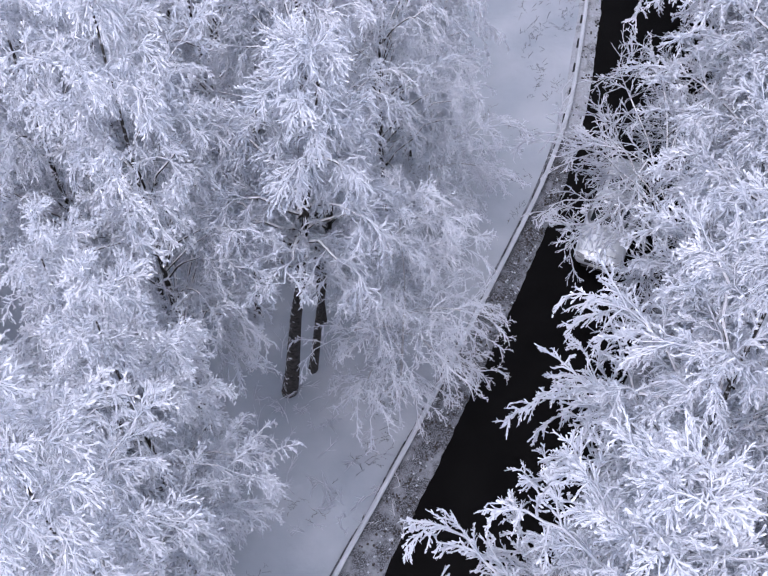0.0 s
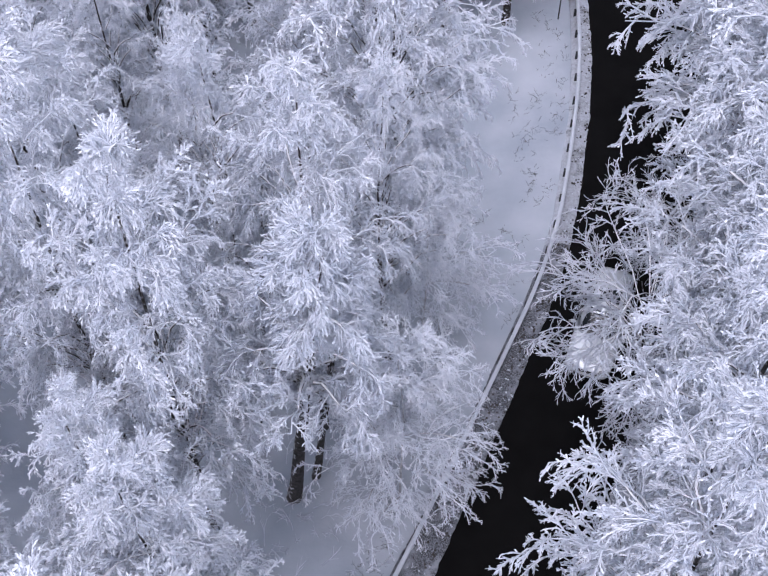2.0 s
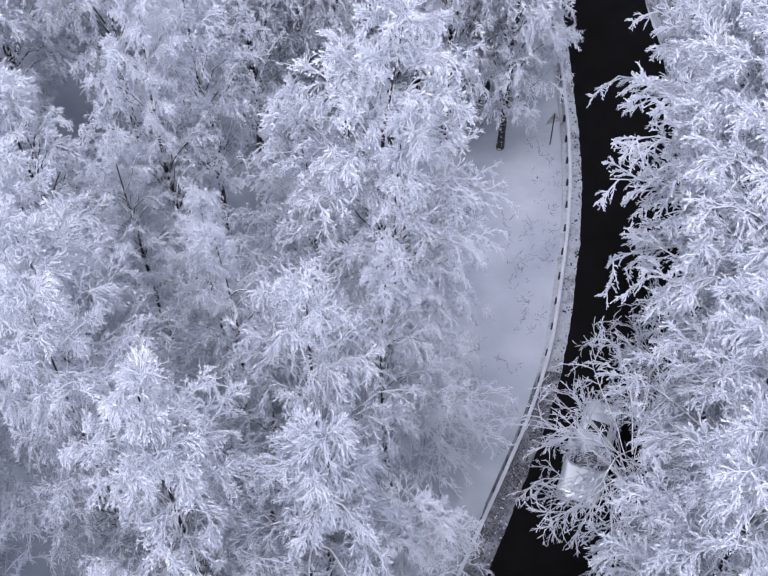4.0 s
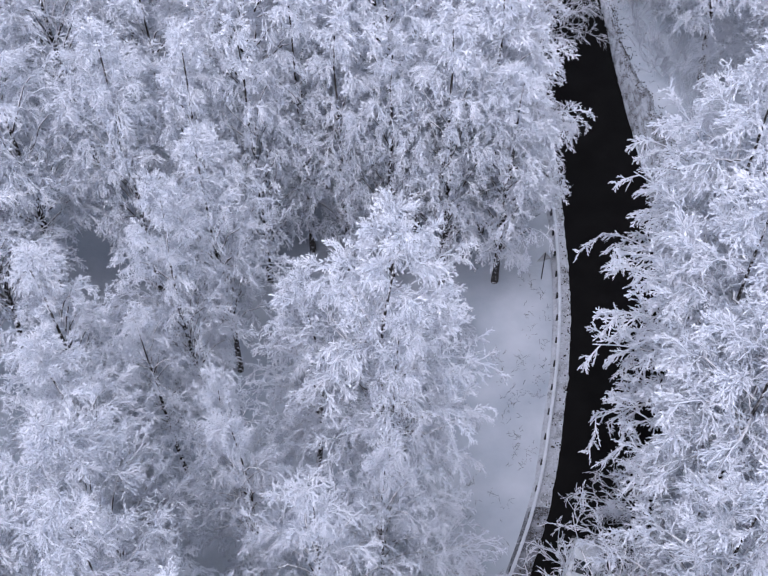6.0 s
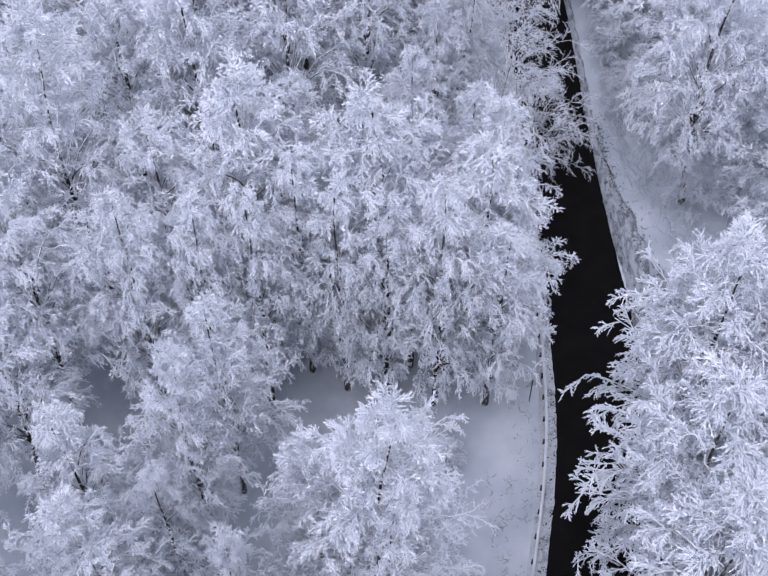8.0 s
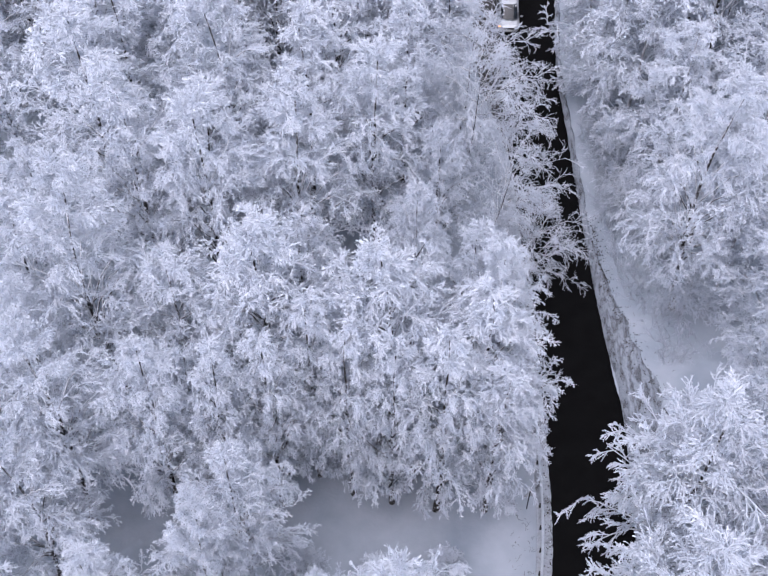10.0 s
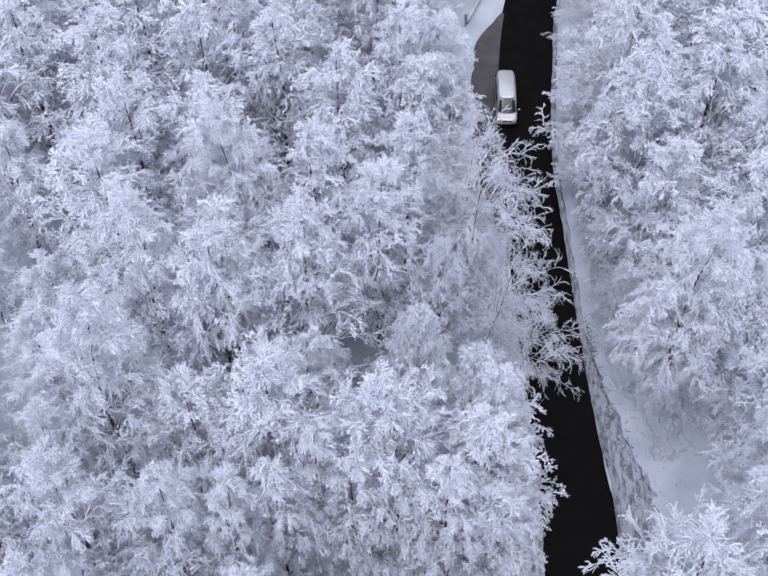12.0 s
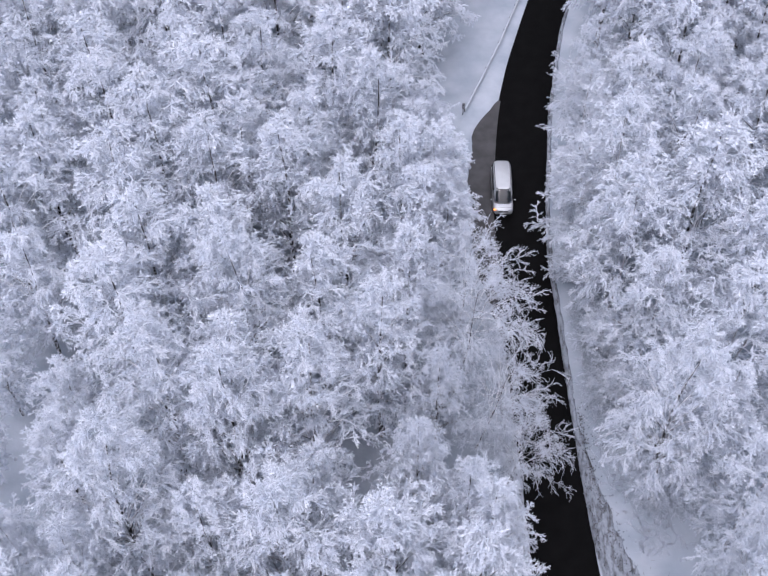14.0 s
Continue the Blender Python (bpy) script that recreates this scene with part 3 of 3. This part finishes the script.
def guardrail(line, spacing, label, height=0.62):
    """A steel beam on posts along a list of plan points, capped with snow."""
    pts = np.array(line)
    run = np.concatenate([[0], np.cumsum(np.linalg.norm(np.diff(pts, axis=0), axis=1))])
    thing = new("guardrail")
    thing.location = (*pts[0], 0)

    def at(d):
        return np.array([np.interp(d, run, pts[:, 0]), np.interp(d, run, pts[:, 1])])

    def side(d):
        v = at(d + 0.2) - at(d - 0.2)
        return np.array([v[1], -v[0]]) / np.linalg.norm(v)

    def swept(name, section, d0, d1, mat, note=""):
        ds = np.linspace(d0, d1, max(2, int((d1 - d0) / 0.5)))
        k = len(section)
        verts = [(*(at(d) + side(d) * o - pts[0]), z) for d in ds for o, z in section]
        faces = [[i * k + j, i * k + (j + 1) % k, (i + 1) * k + (j + 1) % k, (i + 1) * k + j] for i in range(len(ds) - 1) for j in range(k)]
        faces += [list(range(k)), [(len(ds) - 1) * k + j for j in range(k)][::-1]]
        tagged(mesh_object(name, verts, faces, mat, False, thing), note)

    h = height
    wave = [(0.02, h - 0.31), (0.08, h - 0.27), (0.08, h - 0.2), (0.03, h - 0.16), (0.03, h - 0.14), (0.08, h - 0.1), (0.08, h - 0.03), (0.02, h)]
    wave += [(o - 0.008, z) for o, z in wave[::-1]]
    cap = [(-0.02, h), (0.115, h - 0.012), (0.13, h + 0.025), (0.085, h + 0.055), (0.02, h + 0.05), (-0.03, h + 0.02)]
    section = spacing * 3
    d = 0.0
    while d < run[-1] - 0.3:
        swept("beam", wave, d, min(d + section + 0.04, run[-1]), STEEL)
        swept("snow_cap", cap, d + 0.02, min(d + section, run[-1]), SNOW_CAP, "thin white snow on the beam")
        d += section
    first = None
    for k in range(int(run[-1] / spacing)):
        d = 0.3 + k * spacing
        p, s = at(d) - pts[0] - side(d) * 0.05, side(d)
        m = pose(p[0], p[1], h * 0.5 - 0.12, 0, 0, math.degrees(math.atan2(s[1], s[0])))
        if first is None:
            first = box("post", (0.11, 0.13, h + 0.12), DARK_STEEL, thing, m, 0.008, "dark steel post")
        else:
            ob = first.copy()
            scene.collection.objects.link(ob)
            ob.matrix_basis = m
    return tagged(thing, label, "guardrail", "guardrails")


ys = np.arange(3.0, 60.0, 0.8)
guardrail(list(zip(rail_line(ys), ys)), 1.43, "galvanised steel guardrail capped with snow beside the road")
guardrail([(7.4, 99.5), (9.3, 104.0), (11.3, 109.0), (13.5, 115.2), (17.2, 124.0)], 2.0, "weathered steel guardrail along the snowy clearing", 0.5)

# ---- road signs ----


def road_sign(x, y, turned):
    thing = new("road_sign")
    thing.matrix_basis = pose(x, y, -0.1, 0, 0, turned)
    lathe("pole", [(0.03, -1.15), (0.03, 1.15)], 10, DARK_STEEL, thing, pose(0, 0, 1.15, 0, 90, 0))
    c = [(-0.42, 1.62), (0.42, 1.62), (0.0, 2.34)]
    verts = [(px, 0.035 + d, pz) for d in (0.0, 0.02) for px, pz in c]
    mesh_object("panel", verts, [[0, 1, 2], [5, 4, 3], [0, 3, 4, 1], [1, 4, 5, 2], [2, 5, 3, 0]], STEEL, False, thing)
    box("bracket", (0.5, 0.02, 0.04), STEEL, thing, pose(0, 0.025, 1.8), 0.004)
    return tagged(thing, "triangular road sign on a steel pole, seen from its grey back", "road sign")


road_sign(8.4, 44.4, 18)


def marker_post(x, y):
    """A slim post with a striped panel at the end of the rail."""
    thing = new("marker_post")
    thing.location = (x, y, -0.1)
    lathe("pole", [(0.035, -0.75), (0.035, 0.75)], 10, DARK_STEEL, thing, pose(0, 0, 0.75, 0, 90, 0))
    box("panel", (0.26, 0.03, 0.75), STEEL, thing, pose(0, -0.05, 1.15), 0.008)
    for k in range(4):
        box("stripe", (0.24, 0.012, 0.07), DARK_STEEL, thing, pose(0, -0.068, 0.9 + 0.17 * k, 0, 0 + 0, 0) @ pose(0, 0, 0, 0, 24, 0), 0.003)
    return tagged(thing, "dark striped marker post at the end of the guardrail", "marker post")


marker_post(7.25, 99.3)

# ---- vehicles ----
GLASS = plain("tinted_car_glass", (0.02, 0.025, 0.03), 0.08, 0.0, 0.1)
RUBBER = plain("tyre_rubber", (0.015, 0.015, 0.016), 0.85, 0.0, 0.3)
ALLOY = plain("alloy_rim", (0.45, 0.46, 0.47), 0.35, 0.9, 0.2)
LAMP_GLASS = plain("headlamp_glass", (0.55, 0.57, 0.6), 0.12, 0.3, 0.2)
TRIM = plain("black_trim", (0.02, 0.02, 0.022), 0.5, 0.0, 0.3)
PLATE = plain("plate_white", (0.6, 0.6, 0.58), 0.5, 0.0, 0.1)
AMBER, amber_tree, amber_bsdf = material("amber_indicator", 0.3)
amber_bsdf.inputs["Base Color"].default_value = (0.8, 0.25, 0.04, 1)
amber_bsdf.inputs["Emission Color"].default_value = (1.0, 0.3, 0.05, 1)
amber_bsdf.inputs["Emission Strength"].default_value = 2.5


def paint(name, colour):
    m = plain(name, colour, 0.3, 0.35, 0.08, 1.5)
    m.node_tree.nodes["Principled BSDF"].inputs["Coat Weight"].default_value = 0.6
    return m


def vehicle(name, label, skin, sides, cabin, m, wheels, wheel_r, n=5.0, roof_window=False, rails=False, indicator=False):
    """A car from sections. sides: (y, half width, bottom, top) along the body; cabin: (z, rear y, front y, half width) upward."""
    thing = new(name)
    thing.matrix_basis = m
    a = (np.arange(28) + 0.5) * 2 * np.pi / 28

    def loft(part, rings, mat, note=""):
        k = len(rings[0])
        verts = [tuple(p) for ring in rings for p in ring]
        faces = [[i * k + j, i * k + (j + 1) % k, (i + 1) * k + (j + 1) % k, (i + 1) * k + j] for i in range(len(rings) - 1) for j in range(k)]
        faces += [list(range(k))[::-1], [(len(rings) - 1) * k + j for j in range(k)]]
        return tagged(mesh_object(part, verts, faces, mat, True, thing), note)

    def power(v, e):
        return np.sign(v) * np.abs(v) ** (2 / e)

    loft("body", [[(hw * c, y, (zb + zt) / 2 + (zt - zb) / 2 * s) for c, s in zip(power(np.cos(a), 4.5), power(np.sin(a), 4.5))] for y, hw, zb, zt in sides], skin)
    loft("cabin", [[(hw * c, (y0 + y1) / 2 + (y1 - y0) / 2 * s, z) for c, s in zip(power(np.cos(a), n), power(np.sin(a), n))] for z, y0, y1, hw in cabin], skin)
    cz = [c[0] for c in cabin]

    def ring(z):
        return [np.interp(z, cz, [c[k] for c in cabin]) for k in (1, 2, 3)]

    def patch(part, spots, note="tinted window glass"):
        """A curved sheet over the cabin: spots is a grid of (x, y, z)."""
        rows, cols = len(spots), len(spots[0])
        ob = mesh_object(part, [p for row in spots for p in row], grid_faces(cols, rows), GLASS, True, thing)
        return tagged(ob, note)

    low, high = cz[0] + 0.08, cz[-2] - 0.03
    for part, end in (("windscreen", 1), ("rear_window", -1)):
        grid = []
        for z in np.linspace(low if end > 0 else low + 0.1, high, 5):
            y0, y1, hw = ring(z)
            grid.append([(s * hw, (y0 + y1) / 2 + end * ((y1 - y0) / 2 * (1 - abs(s) ** n) ** (1 / n) + 0.014), z + 0.006) for s in np.linspace(-0.96, 0.96, 11)])
        patch(part, grid, "dark tinted glass")
    for end in (-1, 1):
        y_low, y_high = ring(low)[0] + 0.3, ring(high)[1] - 0.12
        cuts = np.linspace(y_low, y_high, 4)
        for f, g in zip(cuts[:-1], cuts[1:]):
            grid = []
            for z in np.linspace(low, high, 4):
                y0, y1, hw = ring(z)
                grid.append([(end * (hw * (1 - abs((y - (y0 + y1) / 2) / ((y1 - y0) / 2)) ** n) ** (1 / n) + 0.012), y, z) for y in np.linspace(f + 0.035, g - 0.035, 5)])
            patch("side_window", grid)
    front, wide = sides[-1][0], sides[-3][1]
    nose = sides[-3]
    for end in (-1, 1):
        lamp = box("headlight", (0.4, 0.22, 0.16), LAMP_GLASS, thing, pose(end * wide * 0.72, front - 0.14, nose[3] - 0.2, 12, 0, -end * 16), 0.05)
        if indicator and end > 0:
            box("indicator", (0.2, 0.16, 0.12), AMBER, lamp, pose(end * 0.14, 0.05, 0.06), 0.04, "amber turn indicator")
        arm = box("mirror", (0.2, 0.1, 0.15), skin, thing, pose(end * (wide + 0.16), ring(low)[1] - 0.32, cz[0] + 0.12, 0, 0, end * 8), 0.04)
        box("mirror_glass", (0.16, 0.01, 0.11), GLASS, arm, pose(0, -0.052, 0), 0.004)
    box("grille", (wide * 1.0, 0.06, 0.13), TRIM, thing, pose(0, front - 0.01, nose[3] - 0.26), 0.02, "dark grille")
    box("air_intake", (wide * 1.2, 0.06, 0.14), TRIM, thing, pose(0, front - 0.005, nose[2] + 0.1), 0.02)
    box("number_plate", (0.5, 0.02, 0.12), PLATE, thing, pose(0, front + 0.03, nose[2] + 0.24), 0.006, "white plate")
    box("bonnet_seam", (wide * 1.5, 0.012, 0.012), TRIM, thing, pose(0, front - 0.28, nose[3] + 0.0), 0.004)
    for end in (-1, 1):
        box("wiper", (0.55, 0.02, 0.02), TRIM, thing, pose(end * 0.28 - 0.1, ring(low)[1] + 0.03, low + 0.03, 40, 0, 6), 0.006)
        box("tail_light", (0.16, 0.06, 0.4), TRIM, thing, pose(end * wide * 0.86, sides[1][0] - 0.03, nose[3] + 0.0), 0.03)
    top = cabin[-1]
    if roof_window:
        y0, y1, hw = top[1], top[2], top[3]
        box("sunroof", (hw * 1.5, 0.62, 0.02), GLASS, thing, pose(0, y1 - 0.52, top[0] + 0.012), 0.008, "dark glass sunroof")
        for k in range(5):
            box("roof_rib", (0.03, (y1 - y0) - 1.15, 0.016), skin, thing, pose((k - 2) * hw * 0.36, (y0 + y1) / 2 - 0.42, top[0] + 0.008), 0.006)
    if rails:
        for end in (-1, 1):
            box("roof_rail", (0.035, (top[2] - top[1]) * 0.92, 0.04), TRIM, thing, pose(end * (top[3] + 0.03), (top[1] + top[2]) / 2, top[0] + 0.015), 0.012)
    for y in wheels:
        for end in (-1, 1):
            hub = lathe("wheel", [(wheel_r * 0.3, -0.1), (wheel_r * 0.62, -0.1), (wheel_r * 0.62, 0.1), (wheel_r * 0.3, 0.1)], 20, TRIM, thing, pose(end * (wide - 0.1), y, wheel_r))
            lathe("tyre", [(wheel_r * 0.62, -0.105), (wheel_r * 0.93, -0.11), (wheel_r, -0.07), (wheel_r, 0.07), (wheel_r * 0.93, 0.11), (wheel_r * 0.62, 0.105)], 24, RUBBER, hub, pose(0, 0, 0))
            lathe("rim", [(0.03, 0.118), (wheel_r * 0.2, 0.112), (wheel_r * 0.58, 0.104), (wheel_r * 0.61, 0.11), (wheel_r * 0.61, 0.09)], 20, ALLOY, hub, pose(0, 0, 0, 0, 0, 0 if end > 0 else 180))
    return tagged(thing, label, "car", "vehicles on the road")


vehicle("minivan", "silver minivan standing on the wet road", paint("silver_paint", (0.5, 0.52, 0.54)),
        [(-2.66, 0.78, 0.5, 0.95), (-2.56, 0.86, 0.32, 1.02), (-1.4, 0.89, 0.26, 1.05), (0.2, 0.89, 0.26, 1.05), (1.5, 0.885, 0.26, 1.03), (2.15, 0.86, 0.28, 0.97), (2.5, 0.8, 0.32, 0.86), (2.66, 0.7, 0.4, 0.72)],
        [(1.0, -2.6, 2.0, 0.88), (1.45, -2.54, 1.5, 0.85), (1.76, -2.48, 1.1, 0.8), (1.86, -2.4, 0.92, 0.745), (1.9, -2.2, 0.7, 0.65)],
        pose(10.2, 89.0, 0.03, 0, 0, 179), (-1.55, 1.75), 0.32, rails=True, indicator=True)
vehicle("sport_utility_car", "pale silver car with a sunroof under the frosted branches", paint("pale_silver_paint", (0.62, 0.66, 0.7)),
        [(-2.3, 0.76, 0.6, 1.0), (-2.2, 0.86, 0.4, 1.05), (-1.2, 0.91, 0.3, 1.08), (0.0, 0.91, 0.3, 1.07), (1.1, 0.9, 0.3, 1.04), (1.9, 0.87, 0.34, 0.98), (2.2, 0.8, 0.4, 0.86), (2.33, 0.7, 0.5, 0.74)],
        [(1.02, -2.2, 0.98, 0.88), (1.4, -2.1, 0.55, 0.82), (1.66, -1.98, 0.22, 0.73), (1.73, -1.85, 0.05, 0.66), (1.75, -1.7, -0.1, 0.58)],
        pose(8.4, 26.6, 0.03, 0, 0, 180 - 21), (-1.4, 1.45), 0.36, roof_window=True, rails=True)

# ---- small growth and lumps on the snow ----


def scatter_tubes(name, spots, mat, label, seed, tall, thick, lean, forks):
    """Dry stems that stand in the snow, as one object."""
    r = np.random.default_rng(seed)
    n = len(spots)
    z = ground_height(spots[:, 0], spots[:, 1])
    base = np.column_stack([spots, z - 0.04])
    head = np.column_stack([r.normal(0, lean, (n, 2)), np.ones(n)])
    one = trace(base, head, tall * r.uniform(0.5, 1.3, n), 4, 0.5, 0.14, r)
    two = shoots(one, forks, 0.3, 1.0, 0.5, 38, 0.2, 3, 0.1, r, 0.2)
    ob = new(name, tube_mesh(name, [(one, taper(one, thick, thick * 0.6, r), 4), (two, taper(two, thick * 0.7, thick * 0.4, r), 3)], mat))
    return tagged(ob, label, "dry plants", kind="stuff")


rs = np.random.default_rng(21)
sy = rs.uniform(54, 76, 420)
scatter_tubes("frosted_shrubs", np.column_stack([right_edge(sy) + bank_width(sy) + 0.5 + np.abs(rs.normal(0, 1.7, 420)), sy]), THIN_FROST, "fine frosted shrubs on the snowy slope", 34, 1.2, 0.012, 0.4, 9)
tuft = rs.uniform(11, 56, 62)
sy = np.repeat(tuft, 9) + rs.normal(0, 0.32, 558)
away = np.repeat(0.3 + np.abs(rs.normal(0.2, 1.6, 62)), 9) + np.abs(rs.normal(0, 0.22, 558))
scatter_tubes("dry_stems", np.column_stack([rail_line(sy) - away, sy]), STEM, "dark dry stems poking out of the snow", 31, 0.3, 0.006, 1.1, 3)
sy = rs.uniform(14, 26, 130)
scatter_tubes("frosted_shrubs", np.column_stack([rs.normal(-2.0, 1.8, 130), sy]), THIN_FROST, "low frosted shrubs around the old trunks", 32, 0.8, 0.014, 0.5, 6)
sy = rs.uniform(44, 66, 120)
scatter_tubes("dry_stems", np.column_stack([right_edge(sy) + 1.5 + np.abs(rs.normal(0, 1.6, 120)), sy]), STEM, "dark dry stems on the snowy slope", 33, 0.3, 0.007, 1.0, 3)


def clods(name, xs, ys_, zs, size, mat, label, seed):
    """Small lumps of hard snow and grit, as one object."""
    r = np.random.default_rng(seed)
    corner = np.array([(x, y, z) for z in (-0.6, 0.6) for x, y in ((-1, -1), (1, -1), (1, 1), (-1, 1))])
    verts, faces = [], []
    for k, (x, y, z) in enumerate(zip(xs, ys_, zs)):
        s = size * r.uniform(0.4, 1.3)
        spin = r.uniform(0, 3.1)
        c = corner * r.uniform(0.6, 1.1, (8, 3)) * s
        verts += [(x + px * math.cos(spin) - py * math.sin(spin), y + px * math.sin(spin) + py * math.cos(spin), z + pz) for px, py, pz in c]
        faces += [[8 * k + j for j in f] for f in ((3, 2, 1, 0), (4, 5, 6, 7), (0, 1, 5, 4), (1, 2, 6, 5), (2, 3, 7, 6), (3, 0, 4, 7))]
    return tagged(mesh_object(name, verts, faces, mat), label, "snow lumps", kind="stuff")


GRIT = plain("road_grit", (0.07, 0.065, 0.06), 0.95, 0.0, 0.5)
cy = rs.uniform(8, 62, 1500)
cs = rs.uniform(0.1, 1.0, 1500)
kept = (cy < 31) | (rs.uniform(0, 1, 1500) < 0.3)
cy, cs = cy[kept], cs[kept]
cx = rail_line(cy) * (1 - cs) + left_edge(cy) * cs
clods("grit_clods", cx, cy, 0.05 + 0.15 * np.sin(np.pi * cs ** 0.8), 0.035, GRIT, "dark grit lumps in the ploughed snow", 41)
cy = rs.uniform(8, 70, 500)
cs = rs.beta(2, 1.4, 500)
clods("snow_clods", rail_line(cy) * (1 - cs) + (left_edge(cy) - 0.02) * cs, cy, 0.05 + 0.13 * np.sin(np.pi * cs ** 0.8), 0.03, SNOW_CAP, "lumps of hard white snow at the road edge", 42)
cy = rs.uniform(44, 72, 700)
cs = rs.uniform(0.02, 0.95, 700)
cx = right_edge(cy) + cs * 0.8 * bank_width(cy)
clods("slush_clods", cx, cy, ground_height(cx, cy) + 0.13, 0.05, BROWN_SNOW, "lumps of brown frozen slush on the bank", 43)
cy = 48 + 19 * rs.beta(1.3, 1.2, 900)
cs = np.where(rs.uniform(0, 1, 900) < 0.45, 0.5 + rs.normal(0, 0.2, 900) * rs.uniform(0.2, 1, 900), rs.beta(1.0, 2.0, 900))
cx = right_edge(cy) + np.clip(cs, 0.02, 1.1) * (bank_width(cy) + np.interp(cy, [49, 60, 66], [0, 0.2, 0.9]))
clods("dirt_clods", cx, cy, np.maximum(ground_height(cx, cy), ground_height(cx, cy) + 0.02 + 0.17 * np.sin(np.pi * np.clip(cs, 0, 1) ** 0.7)), 0.032, GRIT, "dark earth lumps strewn over the ploughed snow", 44)
